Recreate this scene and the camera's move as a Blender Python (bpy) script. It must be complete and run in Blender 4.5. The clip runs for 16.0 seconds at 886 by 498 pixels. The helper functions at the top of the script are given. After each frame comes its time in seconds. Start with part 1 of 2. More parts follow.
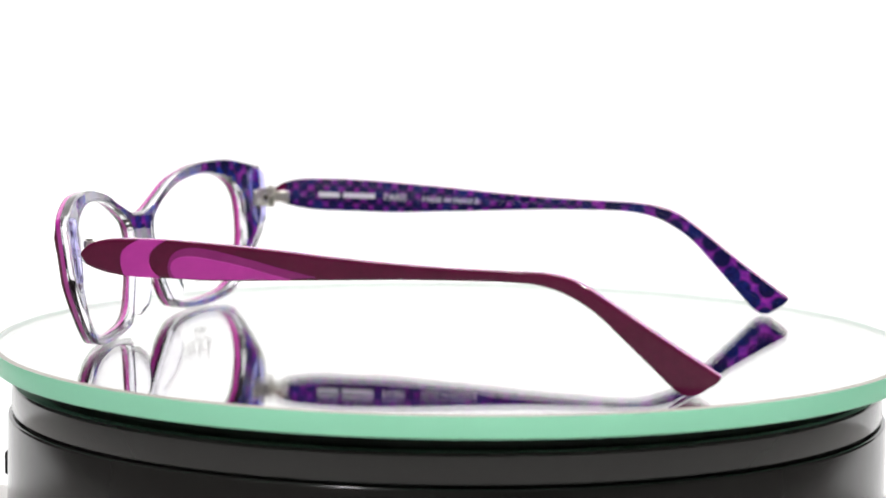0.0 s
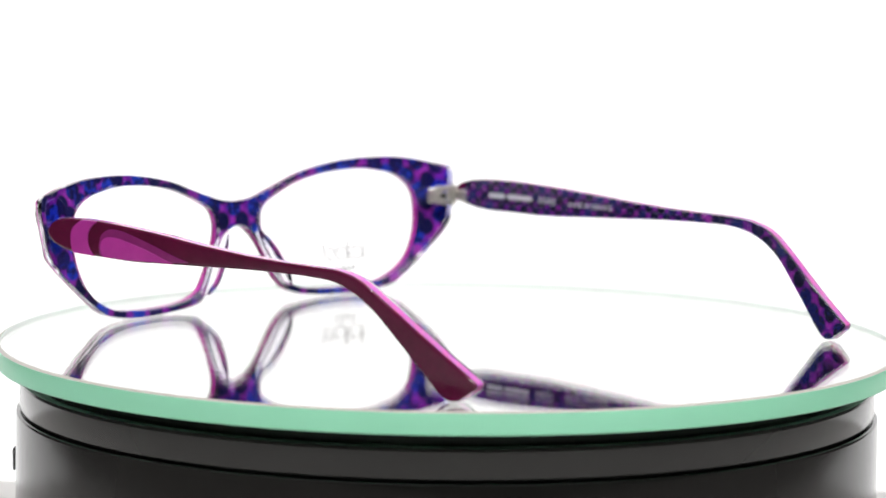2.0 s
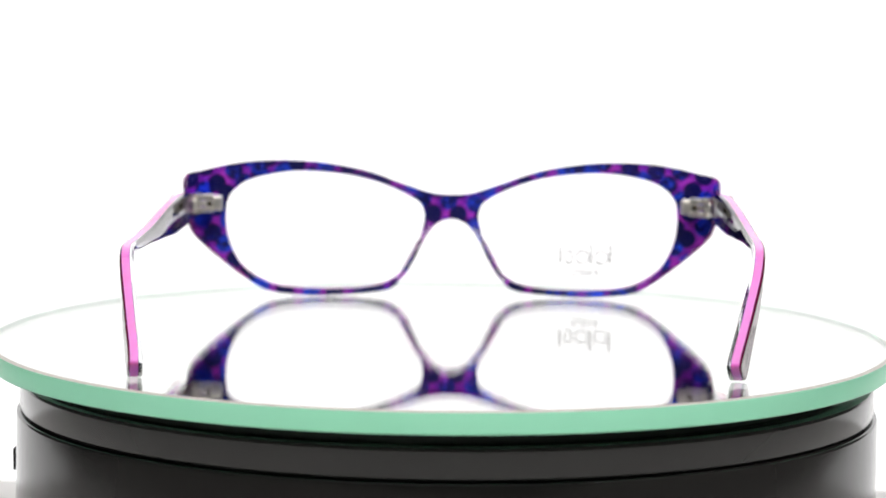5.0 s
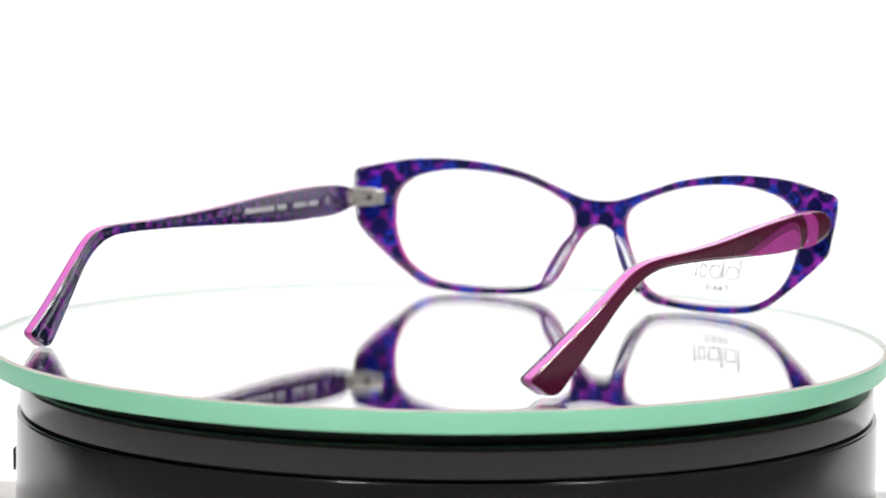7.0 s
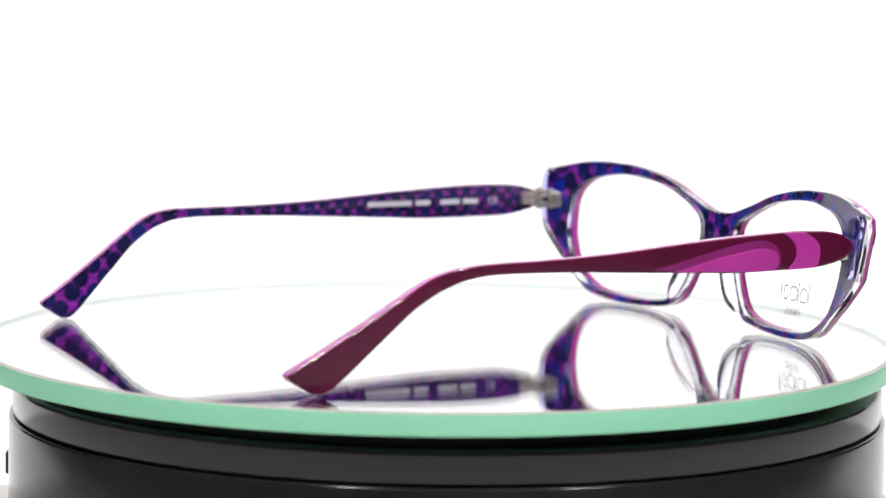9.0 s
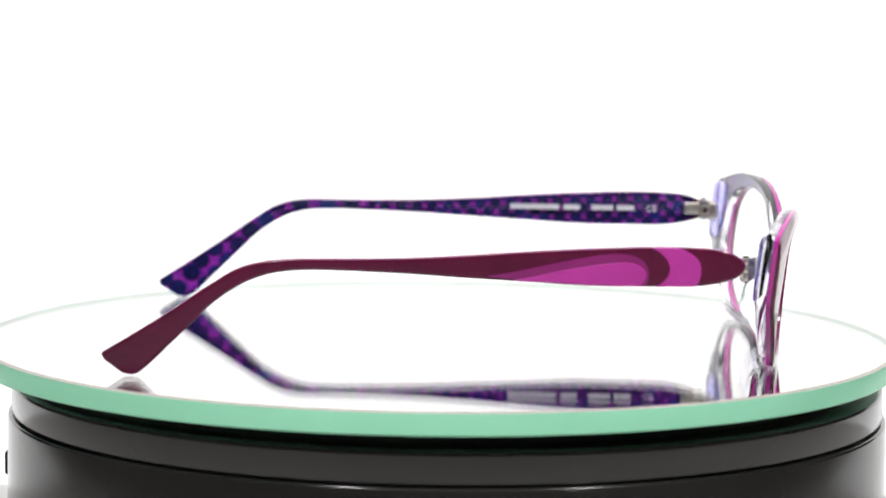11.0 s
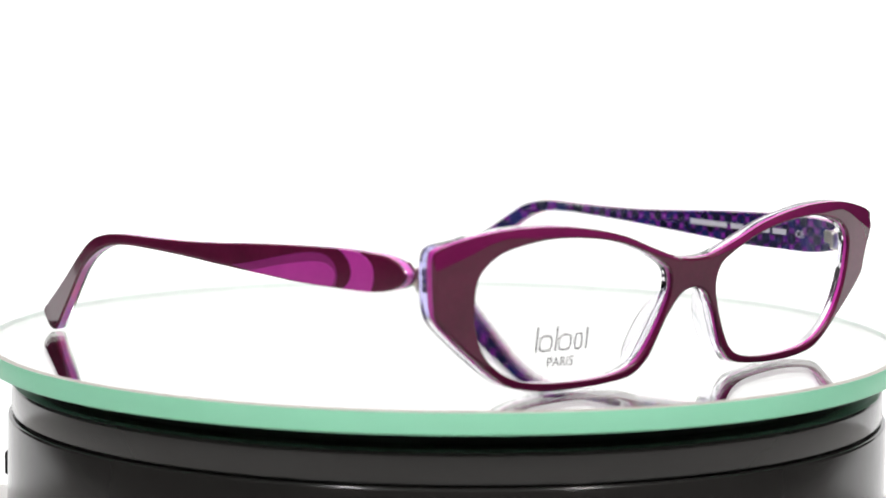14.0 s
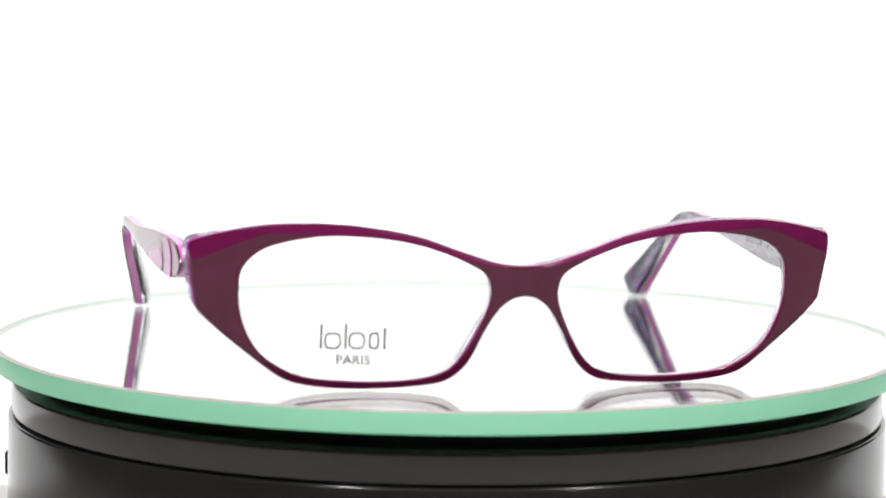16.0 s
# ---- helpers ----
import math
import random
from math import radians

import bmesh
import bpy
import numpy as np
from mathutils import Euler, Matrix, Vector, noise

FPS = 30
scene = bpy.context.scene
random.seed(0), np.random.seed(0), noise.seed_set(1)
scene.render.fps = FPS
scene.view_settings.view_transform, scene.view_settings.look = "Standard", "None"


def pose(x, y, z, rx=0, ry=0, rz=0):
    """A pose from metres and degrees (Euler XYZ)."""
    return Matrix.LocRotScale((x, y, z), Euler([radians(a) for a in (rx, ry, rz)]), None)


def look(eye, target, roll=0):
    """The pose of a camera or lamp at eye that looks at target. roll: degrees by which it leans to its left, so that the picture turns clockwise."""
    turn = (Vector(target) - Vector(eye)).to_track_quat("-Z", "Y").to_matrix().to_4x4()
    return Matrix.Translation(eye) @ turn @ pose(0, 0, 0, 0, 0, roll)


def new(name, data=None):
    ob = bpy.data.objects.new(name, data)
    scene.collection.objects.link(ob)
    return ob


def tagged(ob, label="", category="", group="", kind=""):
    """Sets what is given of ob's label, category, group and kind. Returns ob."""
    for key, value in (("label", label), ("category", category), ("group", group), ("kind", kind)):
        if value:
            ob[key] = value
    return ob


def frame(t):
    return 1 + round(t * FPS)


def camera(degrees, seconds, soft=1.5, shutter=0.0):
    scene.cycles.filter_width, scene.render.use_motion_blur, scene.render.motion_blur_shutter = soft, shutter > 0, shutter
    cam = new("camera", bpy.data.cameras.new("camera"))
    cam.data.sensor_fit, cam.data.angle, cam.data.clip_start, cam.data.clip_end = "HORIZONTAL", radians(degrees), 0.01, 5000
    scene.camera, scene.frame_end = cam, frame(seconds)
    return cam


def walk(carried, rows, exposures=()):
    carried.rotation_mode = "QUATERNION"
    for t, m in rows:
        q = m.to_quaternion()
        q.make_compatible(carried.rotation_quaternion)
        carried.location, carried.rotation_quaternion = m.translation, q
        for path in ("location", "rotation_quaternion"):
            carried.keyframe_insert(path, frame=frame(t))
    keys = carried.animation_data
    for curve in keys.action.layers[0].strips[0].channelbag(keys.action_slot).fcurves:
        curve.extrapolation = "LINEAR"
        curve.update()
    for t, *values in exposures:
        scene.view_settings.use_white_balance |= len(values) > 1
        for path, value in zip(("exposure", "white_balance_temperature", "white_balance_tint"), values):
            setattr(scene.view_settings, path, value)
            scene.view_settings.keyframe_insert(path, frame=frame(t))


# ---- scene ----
# ---------------------------------------------------------------- camera
cam = camera(17.115, 16.0, soft=1.6)
cam.data.dof.use_dof = True
cam.data.dof.focus_distance = 0.667
cam.data.dof.aperture_fstop = 17.0

EYE = Vector((0.0, -0.6909, 0.0992))
PITCH, YAW, ROLL = radians(-6.470), radians(-0.111), 0.639
WAY = Vector((math.sin(YAW) * math.cos(PITCH), math.cos(YAW) * math.cos(PITCH), math.sin(PITCH)))


def camera_row(t, back):
    """The lens breathes a little as it refocuses: the eye draws back along its own axis."""
    eye = EYE - WAY * back
    return t, look(eye, eye + WAY, ROLL)


walk(cam, [camera_row(t, b) for t, b in (
    (0.0, 0.0), (0.8, 0.0), (1.5, 0.0005), (1.9, 0.012), (2.4, 0.0135), (3.5, 0.0135), (5.2, 0.0135), (7.3, 0.0135),
    (8.3, 0.013), (8.7, 0.010), (9.0, 0.001), (9.6, 0.0), (12.0, 0.0), (16.0, 0.0))])

SPEED, SQUARE_ON = 15.20, 5.012     # degrees a second; the moment when the spectacles face straight away


AXIS_X = -0.0004                    # the turning axis lies a little beside the camera's own line


def turn(t, x=0.0, y=0.0, z=0.0):
    return pose(AXIS_X, 0, 0, 0, 0, -SPEED * (t - SQUARE_ON)) @ Matrix.Translation((x, y, z))


# ---------------------------------------------------------------- light
world = bpy.data.worlds.new("studio")
world.use_nodes = True
world.node_tree.nodes["Background"].inputs[0].default_value = (1.0, 0.99, 0.98, 1)
world.node_tree.nodes["Background"].inputs[1].default_value = 0.04
scene.world = world


def softbox(name, eye, target, size, watts):
    lamp = bpy.data.lights.new(name, "AREA")
    lamp.shape, lamp.size, lamp.energy, lamp.color = "DISK", size, watts, (1.0, 0.98, 0.96)
    ob = new(name, lamp)
    ob.matrix_world = look(eye, target)


softbox("led_lamp", (-0.22, -0.38, 0.55), (0, 0, 0.02), 0.05, 2.3)
softbox("led_lamp", (0.30, -0.30, 0.55), (0, 0, 0.02), 0.05, 2.3)
# Fill light added overhead for general brightness; no such lamp is in view.
softbox("overhead_fill", (0.0, 0.15, 0.72), (0, 0, 0), 0.5, 1.4)

# ---------------------------------------------------------------- materials


def material(name):
    m = bpy.data.materials.new(name)
    m.use_nodes = True
    return m, m.node_tree, m.node_tree.nodes["Principled BSDF"]


def put(shader, **values):
    for key, value in values.items():
        shader.inputs[key.replace("_", " ")].default_value = (*value, 1) if isinstance(value, tuple) else value


def surface(name, colour, rough=0.3, metal=0.0, vary=0.12, scale=400.0, bump=0.0, **more):
    """A plain surface with mottling at two scales and, where given, a fine relief."""
    m, tree, shader = material(name)
    put(shader, Roughness=rough, Metallic=metal, **more)
    coords = tree.nodes.new("ShaderNodeTexCoord")
    fine = tree.nodes.new("ShaderNodeTexNoise")
    fine.inputs["Scale"].default_value, fine.inputs["Detail"].default_value = scale, 5
    broad = tree.nodes.new("ShaderNodeTexNoise")
    broad.inputs["Scale"].default_value = scale * 0.12
    both = tree.nodes.new("ShaderNodeMath")
    both.operation = "MULTIPLY_ADD"
    both.inputs[1].default_value = 0.5
    ramp = tree.nodes.new("ShaderNodeValToRGB")
    ramp.color_ramp.elements[0].color = (*[c * (1 - vary) for c in colour], 1)
    ramp.color_ramp.elements[1].color = (*[min(1, c * (1 + vary)) for c in colour], 1)
    ramp.color_ramp.elements[0].position, ramp.color_ramp.elements[1].position = 0.3, 1.0
    for n in (fine, broad):
        tree.links.new(coords.outputs["Object"], n.inputs["Vector"])
    tree.links.new(fine.outputs["Fac"], both.inputs[0])
    tree.links.new(broad.outputs["Fac"], both.inputs[2])
    tree.links.new(both.outputs[0], ramp.inputs[0])
    tree.links.new(ramp.outputs[0], shader.inputs["Base Color"])
    if bump:
        relief = tree.nodes.new("ShaderNodeBump")
        relief.inputs["Strength"].default_value, relief.inputs["Distance"].default_value = bump, 0.0002
        tree.links.new(fine.outputs["Fac"], relief.inputs["Height"])
        tree.links.new(relief.outputs[0], shader.inputs["Normal"])
    return m


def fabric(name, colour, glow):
    """White cloth with an added glow in place of the light falling on it."""
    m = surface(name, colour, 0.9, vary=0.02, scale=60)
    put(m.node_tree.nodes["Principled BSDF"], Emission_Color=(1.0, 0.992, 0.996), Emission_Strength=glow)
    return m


BURGUNDY = surface("burgundy_acetate", (0.105, 0.006, 0.037), 0.07, vary=0.22, scale=900, Specular_IOR_Level=0.5)
PLUM = surface("plum_acetate", (0.165, 0.010, 0.075), 0.07, vary=0.2, scale=900, Specular_IOR_Level=0.5)
MAGENTA = surface("magenta_acetate", (0.60, 0.05, 0.42), 0.10, vary=0.12, scale=700, Transmission_Weight=0.12)
PINK = surface("pink_acetate", (0.68, 0.15, 0.54), 0.12, vary=0.1, scale=500, Subsurface_Weight=0.5, Subsurface_Scale=0.0015)
CARVED = surface("carved_magenta", (0.27, 0.022, 0.17), 0.10, vary=0.12, scale=700)
STEEL = surface("hinge_steel", (0.86, 0.83, 0.77), 0.34, 1.0, vary=0.1, scale=900)
DARK_STEEL = surface("screw_steel", (0.12, 0.10, 0.08), 0.4, 1.0)
BLACK = surface("black_plastic", (0.018, 0.017, 0.0165), 0.15, vary=0.35, scale=45, bump=0.12)
# Near-black: holds the shade of the gap and neck, also colours the switch.
GROOVE = surface("shade_and_switch_black", (0.004, 0.004, 0.004), 0.6)
MINT = surface("ground_glass_edge", (0.40, 1.0, 0.66), 0.30, vary=0.06, scale=90, bump=0.03)
back_lit = MINT.node_tree.nodes.new("ShaderNodeBsdfTranslucent")
back_lit.inputs[0].default_value = (0.62, 1.0, 0.82, 1)
half = MINT.node_tree.nodes.new("ShaderNodeMixShader")
half.inputs[0].default_value = 0.3
MINT.node_tree.links.new(MINT.node_tree.nodes["Principled BSDF"].outputs[0], half.inputs[1])
MINT.node_tree.links.new(back_lit.outputs[0], half.inputs[2])
MINT.node_tree.links.new(half.outputs[0], MINT.node_tree.nodes["Material Output"].inputs[0])
# Added lining, pale to lighten the green far rim seen through the glass.
LINING, lining_tree, lining_shader = material("pale_rim_lining")
put(lining_shader, Base_Color=(0.93, 0.95, 0.93), Roughness=0.8)
through_light = lining_tree.nodes.new("ShaderNodeBsdfTranslucent")
through_light.inputs[0].default_value = (0.96, 0.98, 0.96, 1)
half_light = lining_tree.nodes.new("ShaderNodeMixShader")
half_light.inputs[0].default_value = 0.7
lining_tree.links.new(lining_shader.outputs[0], half_light.inputs[1])
lining_tree.links.new(through_light.outputs[0], half_light.inputs[2])
lining_tree.links.new(half_light.outputs[0], lining_tree.nodes["Material Output"].inputs[0])
BEVEL = surface("ground_bevel", (0.40, 0.38, 0.34), 0.35, vary=0.08, scale=300)
PRINT = surface("grey_print", (0.09, 0.09, 0.09), 0.6)
SILVER_PRINT = surface("silver_print", (0.66, 0.66, 0.70), 0.4)
# Emission is added so that the backdrop stays white without lamps on it.
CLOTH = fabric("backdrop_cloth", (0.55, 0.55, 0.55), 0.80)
# Glow of an unseen roof, added to light the scene from above.
ROOF_GLOW = fabric("roof_glow", (0.60, 0.60, 0.60), 0.24)
TABLE = surface("table_top", (0.60, 0.59, 0.58), 0.6, vary=0.08, scale=40)
# Unseen walls, added dark so that glossy surfaces reflect little from the sides.
DARK_WALL = surface("dark_surround", (0.035, 0.035, 0.035), 0.9, vary=0.05, scale=20)


def clear(name, tint, ior, rough=0.0):
    m, tree, shader = material(name)
    put(shader, Base_Color=tint, Roughness=rough, IOR=ior, Transmission_Weight=1.0)
    return m


CRYSTAL = clear("crystal_acetate", (0.96, 0.95, 0.985), 1.33, 0.01)
# Clear acetate; the lilac stands in for light coming off the print.
LILAC = clear("print_tinted_crystal", (0.62, 0.60, 0.93), 1.12, 0.03)
LENS = clear("demo_lens", (0.992, 0.99, 0.992), 1.10)
GLASS = clear("plate_glass", (0.985, 0.995, 0.99), 1.52)


def silvered():
    m, tree, shader = material("silvering")
    put(shader, Base_Color=(0.955, 0.955, 0.945), Metallic=1.0, Roughness=0.004)
    return m


SILVER = silvered()


def leopard(name, size, gloss=False, tip_size=0.0):
    """Navy spots, a few bright blue, on a magenta-purple net; on the temples the spots grow towards the tip."""
    m, tree, shader = material(name)
    put(shader, Roughness=0.10 if gloss else 0.6, Specular_IOR_Level=0.5 if gloss else 0.0)
    node, link = tree.nodes.new, tree.links.new
    coords, whole = node("ShaderNodeTexCoord"), node("ShaderNodeSeparateXYZ")
    link(coords.outputs["Object"], whole.inputs[0])

    def cells(pitch, uneven):
        mapping, apart, flat = node("ShaderNodeMapping"), node("ShaderNodeSeparateXYZ"), node("ShaderNodeCombineXYZ")
        mapping.inputs["Scale"].default_value = (1 / pitch, 1 / pitch, 1 / pitch)
        mapping.inputs["Rotation"].default_value = (radians(42), 0, 0) if tip_size else (0, radians(40), 0)
        link(coords.outputs["Object"], mapping.inputs[0])
        link(mapping.outputs[0], apart.inputs[0])
        link(apart.outputs["Y" if tip_size else "X"], flat.inputs[0])
        link(apart.outputs["Z"], flat.inputs[1])
        spots = node("ShaderNodeTexVoronoi")
        spots.voronoi_dimensions = "2D"
        spots.inputs["Scale"].default_value, spots.inputs["Randomness"].default_value = 1.0, uneven
        link(flat.outputs[0], spots.inputs["Vector"])
        return spots, flat

    spots, flat = cells(size, 0.12 if tip_size else 0.30)
    distance, cell = spots.outputs["Distance"], spots.outputs["Color"]
    if tip_size:
        large = cells(tip_size, 0.25)[0]
        beyond = node("ShaderNodeMath")
        beyond.operation = "LESS_THAN"
        beyond.inputs[1].default_value = -0.022
        link(whole.outputs["Y"], beyond.inputs[0])
        pick, pick_cell = node("ShaderNodeMix"), node("ShaderNodeMix")
        pick_cell.data_type = "RGBA"
        link(beyond.outputs[0], pick.inputs[0])
        link(distance, pick.inputs[2])
        link(large.outputs["Distance"], pick.inputs[3])
        link(beyond.outputs[0], pick_cell.inputs[0])
        link(cell, pick_cell.inputs[6])
        link(large.outputs["Color"], pick_cell.inputs[7])
        distance, cell = pick.outputs[0], pick_cell.outputs[2]
    hue = node("ShaderNodeTexNoise")
    hue.inputs["Scale"].default_value = 1.6
    link(flat.outputs[0], hue.inputs["Vector"])
    shade = node("ShaderNodeSeparateColor")
    link(cell, shade.inputs[0])
    blues = node("ShaderNodeValToRGB")
    e = blues.color_ramp.elements
    e[0].position, e[0].color = 0.82, (0.005, 0.006, 0.038, 1)
    e[1].position, e[1].color = 1.0, (0.008, 0.014, 0.10, 1) if tip_size else (0.010, 0.03, 0.30, 1)
    cloud = node("ShaderNodeTexNoise")
    cloud.inputs["Scale"].default_value, cloud.inputs["Detail"].default_value = 2.6, 3
    link(flat.outputs[0], cloud.inputs["Vector"])
    tone = node("ShaderNodeMath")
    tone.operation = "MULTIPLY_ADD"
    tone.inputs[1].default_value = 0.5
    link(shade.outputs[0], tone.inputs[0])
    link(cloud.outputs["Fac"], tone.inputs[2])
    link(tone.outputs[0], blues.inputs[0])
    nets = node("ShaderNodeValToRGB")
    e = nets.color_ramp.elements
    e[0].position, e[0].color = 0.35, (0.09, 0.010, 0.19, 1)
    e[1].position, e[1].color = 0.65, (0.25, 0.024, 0.28, 1)
    link(hue.outputs["Fac"], nets.inputs[0])
    cut = node("ShaderNodeValToRGB")
    cut.color_ramp.elements[0].position, cut.color_ramp.elements[1].position = (0.45, 0.57) if tip_size else (0.46, 0.57)
    link(distance, cut.inputs[0])
    mix = node("ShaderNodeMix")
    mix.data_type = "RGBA"
    link(cut.outputs[0], mix.inputs[0])
    link(blues.outputs[0], mix.inputs[6])
    link(nets.outputs[0], mix.inputs[7])
    link(mix.outputs[2], shader.inputs["Base Color"])
    return m


PRINT_FRONT = leopard("print_front", 0.0048)
PRINT_TEMPLE = leopard("print_temple", 0.0029, True, 0.0046)

# ---------------------------------------------------------------- mesh helpers
MM = 0.001


def part(name, bm, mat, parent, label="", smooth=40):
    """One mesh object under a thing or under a part."""
    bmesh.ops.recalc_face_normals(bm, faces=bm.faces)
    mesh = bpy.data.meshes.new(name)
    for f in bm.faces:
        f.smooth = True
    for e in bm.edges:
        e.smooth = len(e.link_faces) == 2 and e.calc_face_angle(0) < radians(smooth)
    bm.to_mesh(mesh)
    bm.free()
    mesh.materials.append(mat)
    ob = new(name, mesh)
    ob.parent = parent
    if label:
        ob["label"] = label
    return ob


def lathe(profile, steps=160):
    """A surface of revolution round z from (radius, z) pairs; a radius of 0 closes it."""
    bm = bmesh.new()
    rings = []
    for r, z in profile:
        if r == 0:
            rings.append([bm.verts.new((0, 0, z))])
        else:
            rings.append([bm.verts.new((r * math.cos(2 * math.pi * k / steps), r * math.sin(2 * math.pi * k / steps), z)) for k in range(steps)])
    for a, b in zip(rings, rings[1:]):
        for k in range(steps):
            j = (k + 1) % steps
            if len(a) == 1:
                bm.faces.new((a[0], b[k], b[j]))
            elif len(b) == 1:
                bm.faces.new((a[k], b[0], a[j]))
            else:
                bm.faces.new((a[k], a[j], b[j], b[k]))
    return bm


def block(size, at=(0, 0, 0), bevel=0.0, turned=None):
    bm = bmesh.new()
    m = Matrix.Translation(at) @ (turned or Matrix()) @ Matrix.Diagonal((*size, 1))
    bmesh.ops.create_cube(bm, size=1, matrix=m)
    if bevel:
        bmesh.ops.bevel(bm, geom=bm.edges[:], offset=bevel, segments=3, affect="EDGES", profile=0.5)
    return bm


def rod(radius, length, at, axis="Z", steps=24, bevel=0.0):
    bm = bmesh.new()
    m = Matrix.Translation(at) @ {"Z": Matrix(), "X": pose(0, 0, 0, 0, 90, 0), "Y": pose(0, 0, 0, 90, 0, 0)}[axis]
    bmesh.ops.create_cone(bm, cap_ends=True, segments=steps, radius1=radius, radius2=radius, depth=length, matrix=m)
    if bevel:
        rim = [e for e in bm.edges if len(e.link_faces) == 2 and e.calc_face_angle(0) > 1]
        bmesh.ops.bevel(bm, geom=rim, offset=bevel, segments=2, affect="EDGES", profile=0.5)
    return bm


def spline(points, per, closed=False):
    """A centripetal curve through the points, with per steps to each span."""
    p = [np.array(q, float) for q in points]
    n, out = len(p), []
    for i in range(n if closed else n - 1):
        a, b, c, d = ([p[(i + k) % n] for k in (-1, 0, 1, 2)] if closed else
                      [p[max(i - 1, 0)], p[i], p[i + 1], p[min(i + 2, n - 1)]])
        ab, bc, cd = (max(np.linalg.norm(v) ** 0.5, 1e-4) for v in (b - a, c - b, d - c))
        m1 = (c - b) + bc * ((b - a) / ab - (c - a) / (ab + bc)) if np.linalg.norm(b - a) > 1e-9 else c - b
        m2 = (c - b) + bc * ((d - c) / cd - (d - b) / (bc + cd)) if np.linalg.norm(d - c) > 1e-9 else c - b
        for k in range(per):
            u = k / per
            out.append((2 * u**3 - 3 * u**2 + 1) * b + (u**3 - 2 * u**2 + u) * m1 + (3 * u**2 - 2 * u**3) * c + (u**3 - u**2) * m2)
    if not closed:
        out.append(p[-1])
    return np.array(out)


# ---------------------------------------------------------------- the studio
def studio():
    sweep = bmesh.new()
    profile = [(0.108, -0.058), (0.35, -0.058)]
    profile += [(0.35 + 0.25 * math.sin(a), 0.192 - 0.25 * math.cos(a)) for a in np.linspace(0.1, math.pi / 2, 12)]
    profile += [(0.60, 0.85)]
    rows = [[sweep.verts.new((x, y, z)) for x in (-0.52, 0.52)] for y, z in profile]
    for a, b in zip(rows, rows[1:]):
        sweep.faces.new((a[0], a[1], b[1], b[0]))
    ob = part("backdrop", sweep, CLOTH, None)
    tagged(ob, "seamless white backdrop cloth with an added glow, sweeping up behind the turntable", "backdrop", kind="structure")
    for name, size, at, mat, label in (
            ("floor", (1.5, 1.94, 0.01), (0, -0.335, -0.067), TABLE, "pale grey table top under the turntable"),
            ("wall_left", (0.01, 1.95, 0.95), (-0.756, -0.345, 0.40), DARK_WALL, "unseen dark grey wall added beside the backdrop"),
            ("wall_right", (0.01, 1.95, 0.95), (0.756, -0.345, 0.40), DARK_WALL, "unseen dark grey wall added beside the backdrop"),
            ("wall_front", (1.5, 0.01, 0.95), (0, -1.315, 0.40), DARK_WALL, "unseen dark grey wall added behind the camera"),
            ("ceiling", (1.52, 1.95, 0.01), (0, -0.345, 0.88), ROOF_GLOW, "unseen glowing roof added for overhead light")):
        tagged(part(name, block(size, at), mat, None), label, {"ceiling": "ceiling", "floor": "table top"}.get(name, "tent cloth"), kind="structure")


PLATE_R, PLATE_T = 0.1079, 0.00506


def mirror_plate():
    thing = tagged(new("mirror_plate"), "round mirror-glass plate with a mint-green ground edge", "mirror plate")
    part("glass", lathe([(0, 0), (PLATE_R - 0.0011, 0)]), GLASS, thing, "clear glass top face")
    part("silvering", lathe([(0, -PLATE_T + 0.0001), (PLATE_R - 0.0004, -PLATE_T + 0.0001)]), SILVER, thing, "mirror silvering under the glass")
    part("bevel", lathe([(PLATE_R - 0.0011, 0), (PLATE_R - 0.0001, -0.00034)]), BEVEL, thing, "thin greyish ground bevel")
    part("edge", lathe([(PLATE_R - 0.0001, -0.00034), (PLATE_R, -0.0006), (PLATE_R, -PLATE_T + 0.0004), (PLATE_R - 0.0004, -PLATE_T), (0.02, -PLATE_T)]),
         MINT, thing, "mint-green glass edge")
    part("lining", lathe([(PLATE_R - 0.0007, -0.0005), (PLATE_R - 0.0007, -PLATE_T + 0.0003)]), LINING, thing, "pale ring added inside the edge to lighten the far rim")
    # The neck is set back under the plate; its shade is in the colour.
    part("pad", lathe([(0, -PLATE_T - 0.0002), (0.0965, -PLATE_T - 0.0002), (0.0965, -0.0090), (0, -0.0090)]), GROOVE, thing, "set-back neck under the mirror, near-black in place of shade")
    return thing


def turntable():
    thing = tagged(new("turntable"), "glossy black plastic turntable carrying a round mirror", "turntable")
    thing.location = (0, 0, -0.062)
    up = 0.062
    part("rotor", lathe([(0, -0.0088 + up), (0.1010, -0.0088 + up), (0.1016, -0.0089 + up), (0.1021, -0.0092 + up), (0.1023, -0.0098 + up), (0.1023, -0.0100 + up),
                         (0.1024, -0.0156 + up), (0.1023, -0.0158 + up), (0.1021, -0.0159 + up), (0, -0.0159 + up)]),
         BLACK, thing, "glossy black turning ring")
    # The shade inside the gap is put into this strip's colour.
    part("gap", lathe([(0.1012, -0.0158 + up), (0.1012, -0.0167 + up)]), GROOVE, thing, "gap under the turning ring, near-black in place of shade")
    part("body", lathe([(0, -0.0165 + up), (0.1025, -0.0165 + up), (0.1029, -0.0166 + up), (0.1031, -0.0168 + up), (0.1032, -0.0172 + up),
                        (0.1036, 0.0040), (0.1036, 0.0034), (0.1031, 0.0010), (0.1023, 0.0), (0, 0.0)]),
         BLACK, thing, "glossy black round housing")
    part("switch", block((0.0016, 0.010, 0.0056), (-0.1043, 0.004, -0.0315 + up), 0.0005), GROOVE, thing, "small black switch")
    return thing


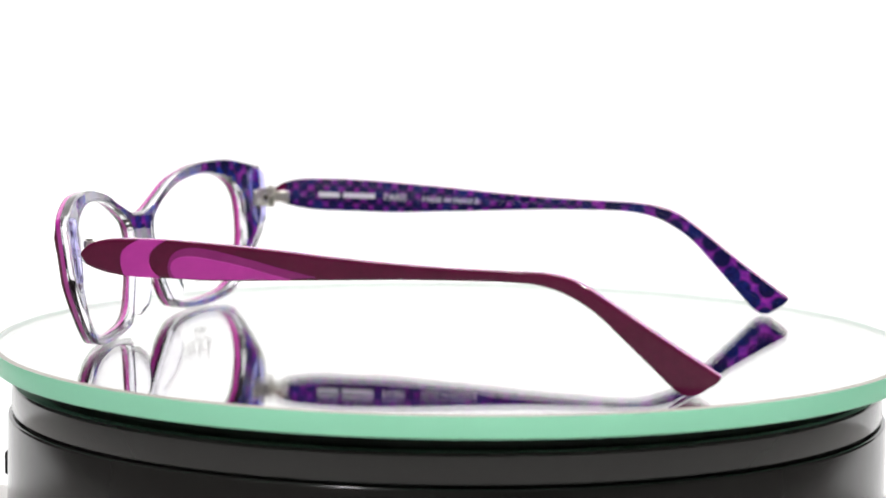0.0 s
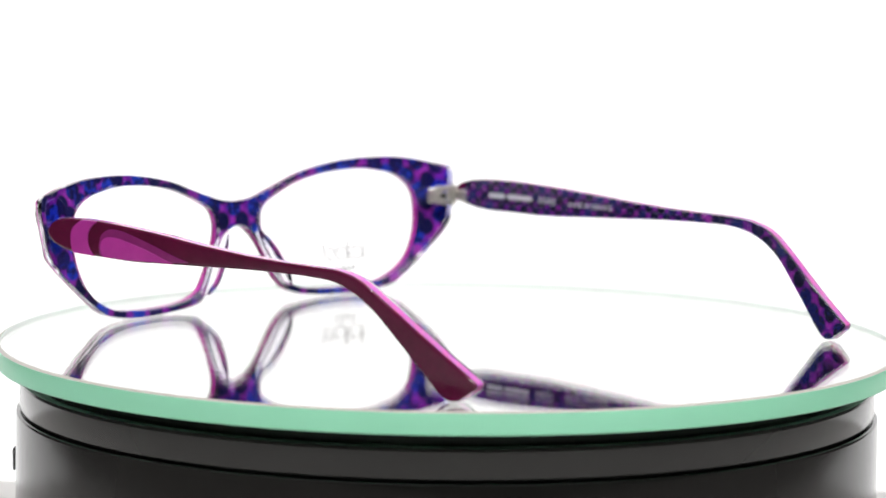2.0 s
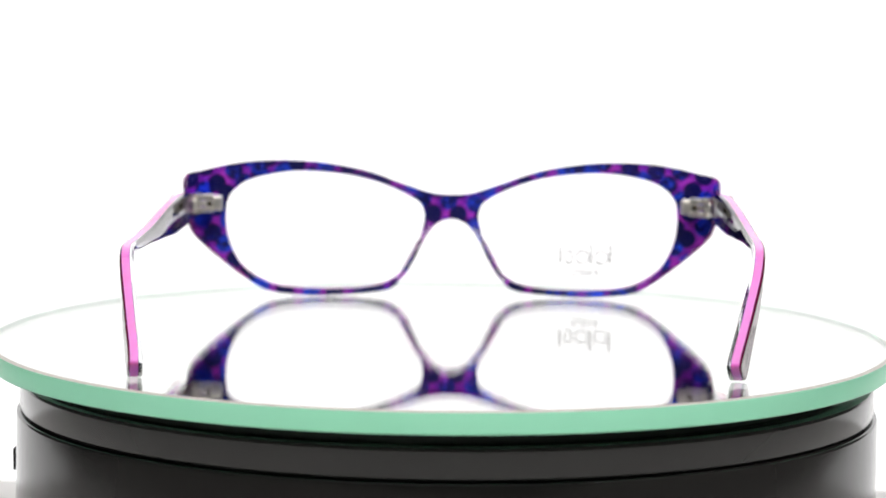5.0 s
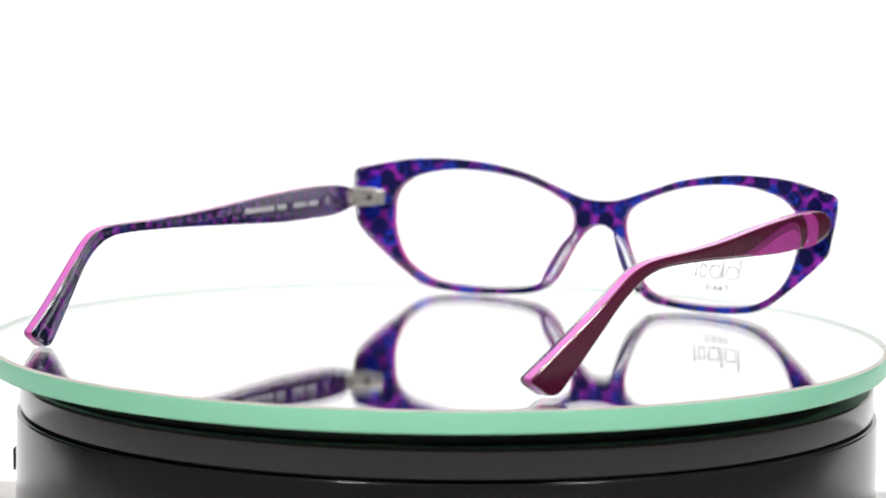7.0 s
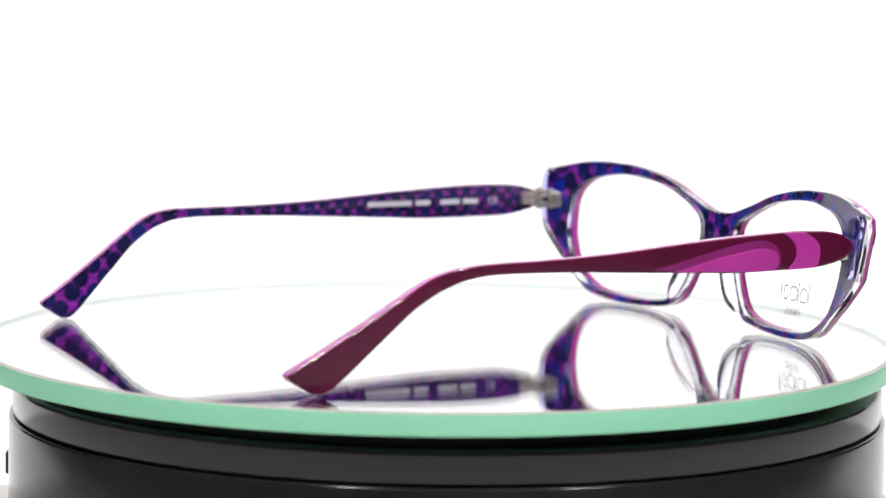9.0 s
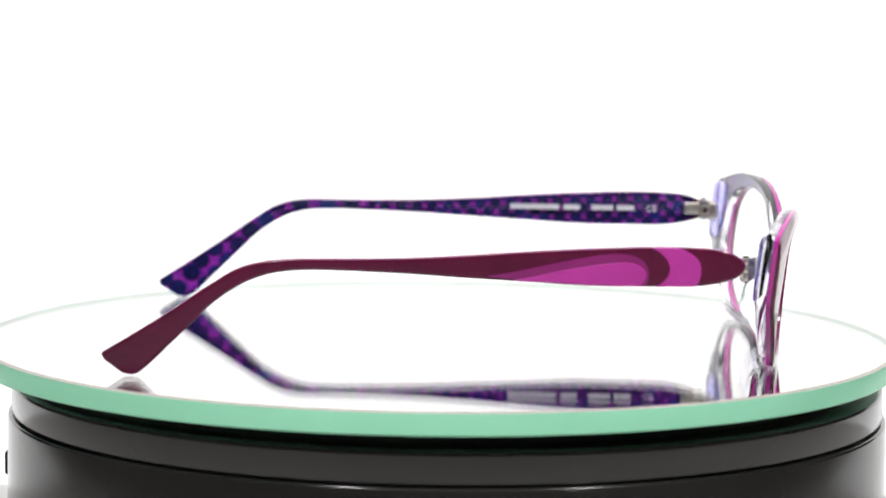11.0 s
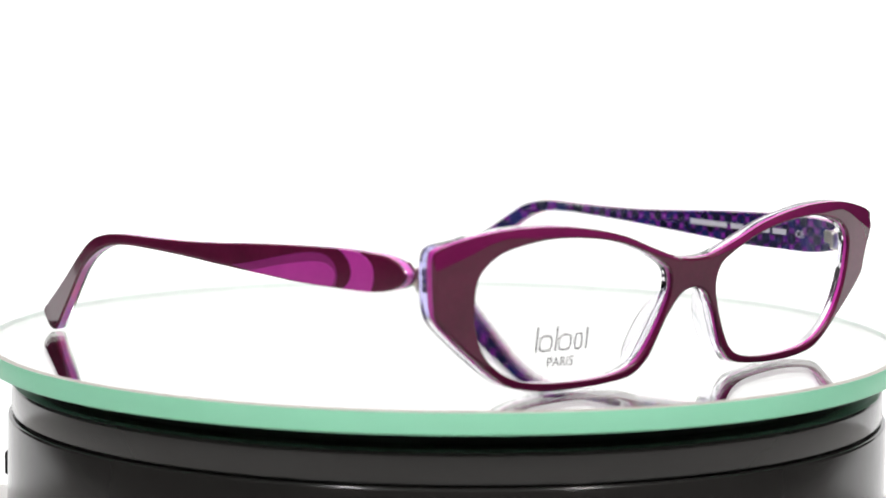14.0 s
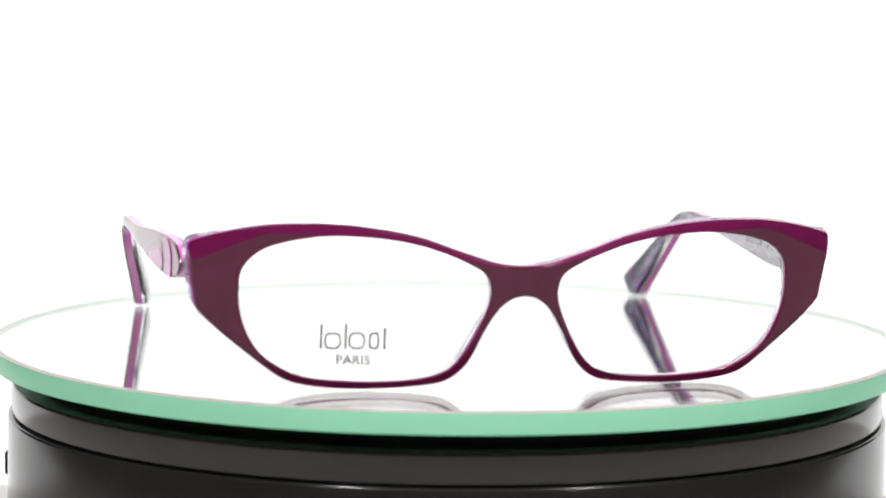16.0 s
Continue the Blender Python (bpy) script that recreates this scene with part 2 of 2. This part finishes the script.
# ---------------------------------------------------------------- spectacles
def bow(x, z):
    """Front face of the spectacle front: curved round the face, leaning in at the foot."""
    return 80.0 - 8.9 * (x / 70.0) ** 2 - 0.13 * (22.0 - z)


HALF_OUTER = [(0, 26.5), (5, 26.9), (13.4, 29.5), (22.9, 32.8), (37.8, 35.3), (52.6, 35.4), (59.9, 34.4), (65.8, 33.1), (69.6, 32.0), (70.3, 31.2),
              (70.5, 29.0), (68.9, 18.6), (68.0, 16.7), (60.0, 9.3), (50.7, 2.6), (47.1, 1.3), (37.4, 0.25), (22.5, 0.75), (16.4, 1.8), (14.5, 3.1), (12.0, 6.3), (8.0, 14.3), (4.9, 18.4), (2.3, 20.0), (0, 20.4)]
HALF_INNER = [(59.7, 21.4), (59.0, 26.0), (55.0, 29.9), (45.4, 32.4), (36.4, 32.7), (23.2, 30.9), (12.2, 26.8), (8.2, 24.1), (7.2, 20.2),
              (9.8, 12.5), (14.4, 5.3), (17.4, 3.4), (23.0, 2.15), (37.4, 1.85), (48.0, 3.4), (55.3, 8.1), (58.9, 15.0)]


def outlines():
    half = spline(HALF_OUTER, 7)
    outer = np.concatenate([half, half[-2:0:-1] * (-1, 1)])
    inner = spline(HALF_INNER, 8, True)
    return outer, inner, inner[::-1] * (-1, 1)


def inward(loop):
    """Unit vectors that point into the loop's area, point by point."""
    along = np.roll(loop, -1, 0) - np.roll(loop, 1, 0)
    n = np.stack([-along[:, 1], along[:, 0]], 1)
    n /= np.linalg.norm(n, axis=1)[:, None]
    area = np.sum(loop[:, 0] * np.roll(loop[:, 1], -1) - np.roll(loop[:, 0], -1) * loop[:, 1])
    return n if area > 0 else -n


def loop_verts(bm, loop, depth):
    d = depth if np.ndim(depth) else np.full(len(loop), depth)
    return [bm.verts.new((x * MM, (bow(x, z) - k) * MM, z * MM)) for (x, z), k in zip(loop, d)]


def skirt(bm, a, b):
    n = len(a)
    for k in range(n):
        bm.faces.new((a[k], a[(k + 1) % n], b[(k + 1) % n], b[k]))


def fill(bm, loops):
    edges = []
    for verts in loops:
        for k in range(len(verts)):
            e = bm.edges.get((verts[k], verts[(k + 1) % len(verts)]))
            edges.append(e or bm.edges.new((verts[k], verts[(k + 1) % len(verts)])))
    bmesh.ops.triangle_fill(bm, use_beauty=True, use_dissolve=False, edges=edges)


def flare(loop, way, depth):
    """The edge is cut on a slant: the face is narrower than the back, but the nose arch hangs lower in front."""
    d = depth if np.ndim(depth) else np.full(len(loop), depth)
    nose = np.clip((15.5 - np.abs(loop[:, 0])) / 3.0, 0, 1) * np.clip((24.0 - loop[:, 1]) / 2.0, 0, 1)
    low = np.clip((7.0 - loop[:, 1]) / 4.0, 0, 1)
    end = np.clip((np.abs(loop[:, 0]) - 66.0) / 3.0, 0, 1) * np.clip((loop[:, 1] - 17.0) / 3.0, 0, 1)
    inset = (0.35 - 0.35 * low - (0.15 - 0.11 * low) * d) * (1 - nose) - (0.65 - 0.16 * d) * nose
    inset = inset * (1 - end) + (0.85 - 0.42 * np.minimum(d, 3.0)) * end
    return loop + way * inset[:, None]


def slab(front, back, front_bevel=0.0, back_bevel=0.0, shrink=0.0, cut=None, cut_depth=0.0):
    """A layer of the spectacle front between two depths in mm. cut: how far the carved brow reaches in, point by point."""
    bm = bmesh.new()
    loops = outlines()
    ends = ([], [])
    for i, loop in enumerate(loops):
        way = inward(loop) if i == 0 else -inward(loop)
        carved = cut is not None and i == 0
        fb = np.maximum(cut, front_bevel)[:, None] if carved else front_bevel
        deep = front + np.where(cut > front_bevel, cut_depth, front_bevel * 0.8) if carved else front + front_bevel * 0.8
        steps = []
        if front_bevel:
            steps += [(fb + 0.15, front), (fb, front)]
            if not carved:
                steps += [(fb * 0.6, front + front_bevel * 0.10), (fb * 0.25, front + front_bevel * 0.35)]
        steps += [(0.0, deep), (0.0, back - back_bevel * 0.8)]
        if back_bevel:
            steps += [(back_bevel * 0.25, back - back_bevel * 0.35), (back_bevel * 0.6, back - back_bevel * 0.1), (back_bevel, back), (back_bevel + 0.12, back)]
        rings = []
        for inset, depth in steps:
            edge = (flare(loop, way, depth) if i == 0 else loop) + way * shrink + (brow_way(loop) if carved and np.ndim(inset) else way) * inset
            rings.append(loop_verts(bm, edge, depth))
        for a, b in zip(rings, rings[1:]):
            skirt(bm, a, b)
        ends[0].append(rings[0])
        ends[1].append(rings[-1])
    fill(bm, ends[0])
    fill(bm, ends[1])
    return bm


def brow_cut(outer):
    """Width of the carved brow along the outline in mm: broad at the corners, fading at the bridge."""
    out = np.zeros(len(outer))
    for k, (x, z) in enumerate(outer):
        a = abs(x)
        if z > 26.4 and a > 3:
            out[k] = np.interp(a, (3, 12, 24, 34, 40, 46, 50, 54, 58, 62, 66, 70.6), (0.3, 0.95, 1.3, 1.6, 1.95, 2.1, 1.8, 1.5, 2.1, 3.2, 3.9, 3.9))
            if a > 69.2:
                out[k] = min(out[k], max(z - 28.0, 0))
    return out


def brow_way(outer):
    """Which way the carving runs in from the edge: square to it, but straight down near the corners."""
    way = inward(outer)
    down = np.stack([-0.05 * np.sign(outer[:, 0]), -np.ones(len(outer))], 1)
    mix = (np.clip((np.abs(outer[:, 0]) - 54) / 8, 0, 1) * (outer[:, 1] > 26))[:, None]
    return way * (1 - mix) + down * mix


def spectacle_front(thing):
    outer, right, left = outlines()
    cut = brow_cut(outer)
    face = part("front_face", slab(0, 0.85, 0.36, 0, 0, cut * 0.98, 0.7), BURGUNDY, thing, "dark burgundy acetate front face", 42)
    # the carved brow, a plum facet that runs along the top edge
    for side in (1, -1):
        bm = bmesh.new()
        way = inward(outer)
        rim = flare(outer, way, 0.3)
        keep = [k for k in range(len(outer)) if cut[k] > 0.45 and outer[k][0] * side > 0]
        keep.sort(key=lambda k: -outer[k][1] if abs(outer[k][0]) > 70.2 else abs(outer[k][0]) - 100)
        rows = []
        for k in keep:
            row = []
            for u, rise in ((-0.01, 0.0), (0.3, 0.07), (0.65, 0.07), (1.0, 0.02)):
                x, z = rim[k] + brow_way(outer)[k] * cut[k] * u
                row.append(bm.verts.new((x * MM, (bow(x, z) - 0.7 * (1 - max(u, 0)) + rise) * MM, z * MM)))
            rows.append(row)
        for a, b in zip(rows, rows[1:]):
            for j in range(3):
                bm.faces.new((a[j], a[j + 1], b[j + 1], b[j]))
        part("brow_facet", bm, PLUM, thing, "carved plum-magenta brow facet")
    part("middle_layer", slab(0.85, 1.78, 0, 0, 0.02), MAGENTA, thing, "bright magenta acetate middle layer")
    part("printed_film", slab(1.78, 1.84, 0, 0, 0.12), PRINT_FRONT, thing, "navy and purple leopard print")
    crystal = part("crystal_layer", slab(1.86, 3.9, 0, 0.5, 0.03), CRYSTAL, thing, "clear crystal acetate back layer")
    crystal.visible_shadow = False
    for side, loop in ((1, right), (-1, left)):
        bm = bmesh.new()
        grown = loop - inward(loop) * 0.35
        a, b = loop_verts(bm, grown, 1.5), loop_verts(bm, grown, 2.7)
        skirt(bm, a, b)
        fill(bm, [a])
        fill(bm, [b])
        ob = part("lens", bm, LENS, thing, "clear demonstration lens", 30)
        ob.visible_shadow = False
    # thick clear end pieces that carry the hinges; their tint imitates light off the print
    for side in (1, -1):
        corner = np.array([(63.2, 31.2), (66.0, 32.4), (69.0, 31.7), (69.9, 30.6), (69.9, 28.6), (68.3, 19.6), (67.0, 17.8), (65.2, 17.6), (63.4, 20.5)]) * (side, 1)
        loop = spline(corner, 5, True)
        way = inward(loop)
        bm = bmesh.new()
        rings = [loop_verts(bm, loop + way * w, d) for w, d in ((0.25, 3.93), (0.25, 4.5), (0.45, 4.95), (0.9, 5.1))]
        for a, b in zip(rings, rings[1:]):
            skirt(bm, a, b)
        fill(bm, [rings[0]])
        fill(bm, [rings[-1]])
        end_piece = part("end_piece", bm, LILAC, thing, "thick clear end piece, tinted for the print's light in it")
        end_piece.visible_shadow = False
    # nose pads of clear acetate
    for side in (1, -1):
        path = [(6.0, 18.6, 0.3), (8.6, 14.4, 1.1), (10.8, 10.2, 1.3), (12.9, 6.4, 1.1), (14.6, 3.8, 0.3)]
        bm = bmesh.new()
        rings = []
        for x, z, w in ((q[0], q[1], q[2]) for q in spline(path, 4)):
            ring = []
            for k in range(10):
                a = 2 * math.pi * k / 10
                out, back = w * (0.9 * math.cos(a)), (0.25 + w) * 2.3 * math.sin(a)
                px, pz = x - out * 0.85 - 0.25, z - out * 0.45
                ring.append(bm.verts.new((side * px * MM, (bow(x, z) - 4.4 + back) * MM, pz * MM)))
            rings.append(ring)
        for a, b in zip(rings, rings[1:]):
            skirt(bm, a, b)
        bm.faces.new(rings[0])
        bm.faces.new(rings[-1])
        pad = part("nose_pad", bm, CRYSTAL, thing, "clear nose pad")
        pad.visible_shadow = False
    return face


TOP = [(64.8, 25.8), (64.2, 26.6), (62.6, 27.8), (59.2, 28.8), (54, 29.2), (45, 29.3), (32, 28.8), (18.5, 28.0), (5, 27.0), (-8, 26.3), (-20, 26.0), (-32, 25.9), (-38.5, 25.5), (-44.5, 24.0),
       (-51.5, 19.8), (-59.5, 14.3), (-67.5, 9.0), (-73.2, 5.4), (-74.8, 4.2), (-74.2, 3.1)]
FOOT = [(64.8, 24.9), (64.2, 23.9), (62.6, 22.7), (59.2, 21.7), (54, 21.0), (45, 20.9), (32, 20.9), (18.5, 21.6), (5, 22.3), (-8, 23.0), (-20, 23.4), (-31, 23.5), (-37.5, 22.8), (-43, 20.9),
        (-48.7, 17.4), (-54.6, 11.9), (-61, 5.6), (-65.6, 1.2), (-67.5, 0.15), (-69.8, 0.25)]
# outer side of each temple: y, x
LINE = {-1: [(66, -71.0), (40, -72.2), (0, -74.2), (-34, -75.9), (-46, -75.4), (-76, -69.9)],
        1: [(66, 71.0), (40, 71.8), (0, 72.2), (-34, 71.6), (-46, 70.4), (-76, 61.6)]}


def line_at(side, y):
    pts = LINE[side][::-1]
    ys, xs = [p[0] for p in pts], [p[1] for p in pts]
    return sum(np.interp(y + d, ys, xs) for d in (-5, -2.5, 0, 2.5, 5)) / 5


def lift(side, y):
    """One temple hangs a little lower at its hinge than the other."""
    sag = 0.38 * math.exp(-((y + 48.0) / 16.0) ** 2) if side > 0 else -0.25 * math.exp(-((y + 42.0) / 9.0) ** 2)
    return side * 0.55 * min(max((y + 62.0) / 30.0, 0.0), 1.0) - sag


def shift(side, y):
    """One temple is bent a little nearer to the front than the other."""
    return side * float(np.interp(y, (-75.0, -35.0, 10.0), (1.6 if side > 0 else 1.1, 1.1, -0.4)))


def temple_section(side, section, wrap=0.0):
    """A layer of a temple swept from hinge to tip. section: (depth from the outer side in mm, inset from the edge in mm, 0 top or 1 foot).
    wrap: how deep the layer reaches round the hinge end."""
    tops, foots = spline(TOP, 5), spline(FOOT, 5)
    bm = bmesh.new()
    rings = []
    for t, f in zip(tops, foots):
        span = np.linalg.norm(f - t)
        ring = []
        for d, inset, low in section:
            u = min(inset / span, 0.48)
            y, z = t + (f - t) * (1 - u if low else u)
            d = d + (wrap - d) * min(max((y - 60.0) / 2.5, 0.0), 1.0) if wrap and d > 0.3 else d
            y, z = y + shift(side, y), z + lift(side, y)
            ring.append(bm.verts.new(((line_at(side, y) - side * d) * MM, y * MM, z * MM)))
        rings.append(ring)
    for a, b in zip(rings, rings[1:]):
        skirt(bm, a, b)
    bm.faces.new(rings[0])
    bm.faces.new(rings[-1])
    return bm


def inlay(side, outline, proud, mat, parent, name, label):
    """A carved patch in the outer side of a temple, from (y, z) points."""
    bm = bmesh.new()
    way = inward(outline)
    outline = outline + (-side * 0.4, side * 0.55)
    rims = []
    for shrink, d in ((0.0, 0.03), (0.12, proud), (0.3, proud)):
        rims.append([bm.verts.new(((line_at(side, y) + side * d) * MM, y * MM, z * MM)) for y, z in outline + way * shrink])
    for a, b in zip(rims, rims[1:]):
        skirt(bm, a, b)
    fill(bm, [rims[-1]])
    return part(name, bm, mat, parent, label)


def temple(side, thing):
    arm = part("temple", temple_section(side, [(0.5, 0, 0), (0.4, 0.02, 0), (0.22, 0.10, 0), (0.07, 0.30, 0), (0, 0.6, 0), (0, 0.75, 0),
                                                   (0, 0.75, 1), (0, 0.6, 1), (0.07, 0.30, 1), (0.22, 0.10, 1), (0.4, 0.02, 1), (0.5, 0, 1)], 3.3),
               BURGUNDY, thing, "dark burgundy acetate temple", 50)
    part("middle_layer", temple_section(side, [(0.51, 0.02, 0), (0.51, 0.02, 1), (2.3, 0.02, 1), (2.3, 0.02, 0)]), PINK, arm, "bright magenta middle layer")
    part("printed_film", temple_section(side, [(2.31, 0.04, 0), (2.31, 0.04, 1), (2.37, 0.04, 1), (2.37, 0.04, 0)]), PRINT_TEMPLE, arm, "navy and purple leopard-printed film")
    clear_side = part("crystal_layer", temple_section(side, [(2.39, 0.03, 0), (2.39, 0.03, 1), (2.9, 0.05, 1), (3.15, 0.2, 1), (3.25, 0.5, 1), (3.25, 0.5, 0), (3.15, 0.2, 0), (2.9, 0.05, 0)]),
                      CRYSTAL, arm, "clear crystal acetate inner layer")
    clear_side.visible_shadow = False
    band = spline([(45.0, 29.2), (46.6, 28.2), (48.2, 26.6), (48.8, 24.8), (48.2, 22.8), (46.4, 21.1), (46.2, 20.95), (46.6, 20.95), (53.6, 21.05), (54.3, 21.1), (54.9, 21.7),
                   (55.5, 24.0), (55.2, 26.2), (53.8, 27.7), (51.4, 29.0), (50.8, 29.15), (50.0, 29.2), (45.4, 29.25)], 4, True)
    inlay(side, band, 0.22, MAGENTA, arm, "band_inlay", "magenta carved band")
    drop = spline([(43.6, 20.95), (44.3, 22.2), (44.4, 24.0), (43.4, 26.2), (40.8, 27.6), (36.5, 27.8), (27.0, 26.2), (17.0, 24.0), (13.0, 23.2), (10.5, 22.75), (13.0, 22.4), (24.0, 21.6), (34.0, 21.1), (43.2, 21.0)], 5, True)
    inlay(side, drop, 0.07, CARVED, arm, "teardrop_groove", "dark magenta carved teardrop rim")
    heart = spline([(42.4, 21.0), (43.4, 21.9), (43.9, 23.4), (43.2, 24.9), (41.0, 25.9), (37.5, 26.0), (33.0, 25.4), (26.0, 24.2), (19.5, 22.7), (16.0, 21.95), (24.0, 21.6), (34.0, 21.14), (41.8, 21.03)], 5, True)
    inlay(side, heart, 0.16, MAGENTA, arm, "teardrop_inlay", "bright magenta teardrop")
    return arm


def lettering(text, size):
    """Flat outlines of a word as a bmesh in mm, its foot on the origin."""
    curve = bpy.data.curves.new("word", "FONT")
    curve.body, curve.size, curve.resolution_u = text, size, 3
    ob = new("word", curve)
    mesh = bpy.data.meshes.new_from_object(ob.evaluated_get(bpy.context.evaluated_depsgraph_get()))
    bm = bmesh.new()
    bm.from_mesh(mesh)
    bpy.data.objects.remove(ob)
    return bm


def ring_plate(w, h, stroke, at):
    """An upright rounded outline in mm."""
    bm = bmesh.new()
    loops = []
    for d in (0, stroke):
        loops.append([bm.verts.new((at + (w / 2 - d) * math.copysign(abs(math.cos(a)) ** 0.7, math.cos(a)), h / 2 + (h / 2 - d) * math.copysign(abs(math.sin(a)) ** 0.7, math.sin(a)), 0))
                      for a in np.linspace(0, 2 * math.pi, 28, endpoint=False)])
    skirt(bm, *loops)
    return bm


def flat_bar(x0, x1, y0, y1):
    bm = bmesh.new()
    n = max(2, int((x1 - x0) / 1.5))
    lows = [bm.verts.new((x0 + (x1 - x0) * k / n, y0, 0)) for k in range(n + 1)]
    tops = [bm.verts.new((x0 + (x1 - x0) * k / n, y1, 0)) for k in range(n + 1)]
    for k in range(n):
        bm.faces.new((lows[k], lows[k + 1], tops[k + 1], tops[k]))
    return bm


def on_lens(name, bm, x0, z0, thing, label):
    """Print on the wearer's right lens, to be read from the front: the word runs towards the nose."""
    for v in bm.verts:
        x, z = x0 - v.co.x, z0 + v.co.y
        v.co = (x * MM, (bow(x, z) - 1.40) * MM, z * MM)
    part(name, bm, PRINT, thing, label)


def on_temple(name, bm, side, y0, z0, parent, label):
    """Print on the inner side of a temple."""
    for v in bm.verts:
        y, z = y0 - side * v.co.x, z0 + v.co.y + lift(side, y0) * 0.6
        v.co = ((line_at(side, y) - side * 3.29) * MM, y * MM, z * MM)
    part(name, bm, SILVER_PRINT, parent, label)


def hinge(side, thing):
    """A steel hinge of three knuckles between the front and a temple."""
    at = Vector((side * 62.6 * MM, 66.8 * MM, 24.9 * MM))
    lean = pose(0, 0, 0, 0, 0, -side * 17)
    root = part("hinge", block((4.6 * MM, 1.3 * MM, 4.0 * MM), at, 0.64 * MM, lean), STEEL, thing, "bright steel hinge")
    for k, z in enumerate((-1.75, 0.0, 1.75)):
        shift = Vector((side * 4.2 * MM, -2.0 * MM, z * MM))
        part("knuckle", rod(1.25 * MM, 1.5 * MM, at + shift, "Z", 20, 0.25 * MM), STEEL, root)
        part("leaf", block((4.4 * MM, 1.5 * MM, 1.35 * MM), at + shift * 0.5 + Vector((0, 0, z * 0.5 * MM)), 0.25 * MM, pose(0, 0, 0, 0, 0, -side * 25)), STEEL, root)
    # A dark block on the surface replaces the shaded hollow of the slot.
    part("slot", block((1.5 * MM, 0.6 * MM, 1.3 * MM), at + Vector((side * 1.1 * MM, -1.75 * MM, 0)), 0.1 * MM, lean), DARK_STEEL, root, "dark block in place of the shade in the hinge slot")
    part("screw", rod(0.7 * MM, 5.6 * MM, at + Vector((side * 4.2 * MM, -2.0 * MM, 0)), "Z", 16), DARK_STEEL, root, "dark hinge screw")
    part("arm_leaf", block((1.1 * MM, 4.6 * MM, 3.0 * MM), (side * 67.4 * MM, 62.2 * MM, 24.9 * MM), 0.4 * MM), STEEL, root, "steel leaf on the temple")


def spectacles():
    thing = tagged(new("spectacles"), "cat-eye spectacles, burgundy outside and leopard-printed inside, standing open on a mirror", "glasses")
    spectacle_front(thing)
    arms = {side: temple(side, thing) for side in (-1, 1)}
    for side in (-1, 1):
        hinge(side, thing)
    # grey print on one lens: a mark of plain shapes over a word
    for w, h, at in ((3.5, 3.6, 2.6), (3.5, 3.6, 7.6), (2.2, 3.6, 11.2)):
        on_lens("mark", ring_plate(w, h, 0.34, at), 42.6, 8.6, thing, "thin grey outline mark")
    for h, at in ((5.4, 0.2), (5.4, 5.3), (4.6, 13.4)):
        on_lens("mark", flat_bar(at - 0.2, at + 0.2, 0, h), 42.6, 8.6, thing, "thin grey upright mark")
    on_lens("word", lettering("PARIS", 2.9), 39.3, 5.3, thing, "small grey lettering")
    # silver print inside the temples
    for a, b in ((0.0, 5.6), (6.6, 15.2)):
        on_temple("print_bar", flat_bar(a, b, 0.1, 1.4), 1, 52.0, 24.6, arms[1], "silver print bar")
    on_temple("word", lettering("PARIS", 2.5), 1, 34.4, 24.4, arms[1], "silver lettering")
    on_temple("word", lettering("MADE IN FRANCE", 1.9), 1, 24.0, 24.3, arms[1], "small silver lettering")
    for a, b in ((0.0, 12.6), (13.8, 18.0), (21.0, 26.6), (27.6, 32.0)):
        on_temple("print_bar", flat_bar(a, b, 0.1, 1.4), -1, 15.0, 24.2, arms[-1], "silver print bar")
    on_temple("word", lettering("CE", 2.4), -1, 50.0, 24.1, arms[-1], "silver lettering")
    return thing


studio()
base = turntable()
plate = mirror_plate()
glasses = spectacles()


def motions():
    """The turntable goes round at an even speed and carries the mirror, which lies a little off its centre, and the spectacles."""
    times = [0.5 * k for k in range(33)]
    walk(plate, [(t, turn(t, -0.0013, -0.0021, -0.00012)) for t in times])
    walk(glasses, [(t, turn(t, 0.00138, 0.0, 0.00004) @ pose(0, 0, 0, 0, -0.12, 0)) for t in times])


motions()
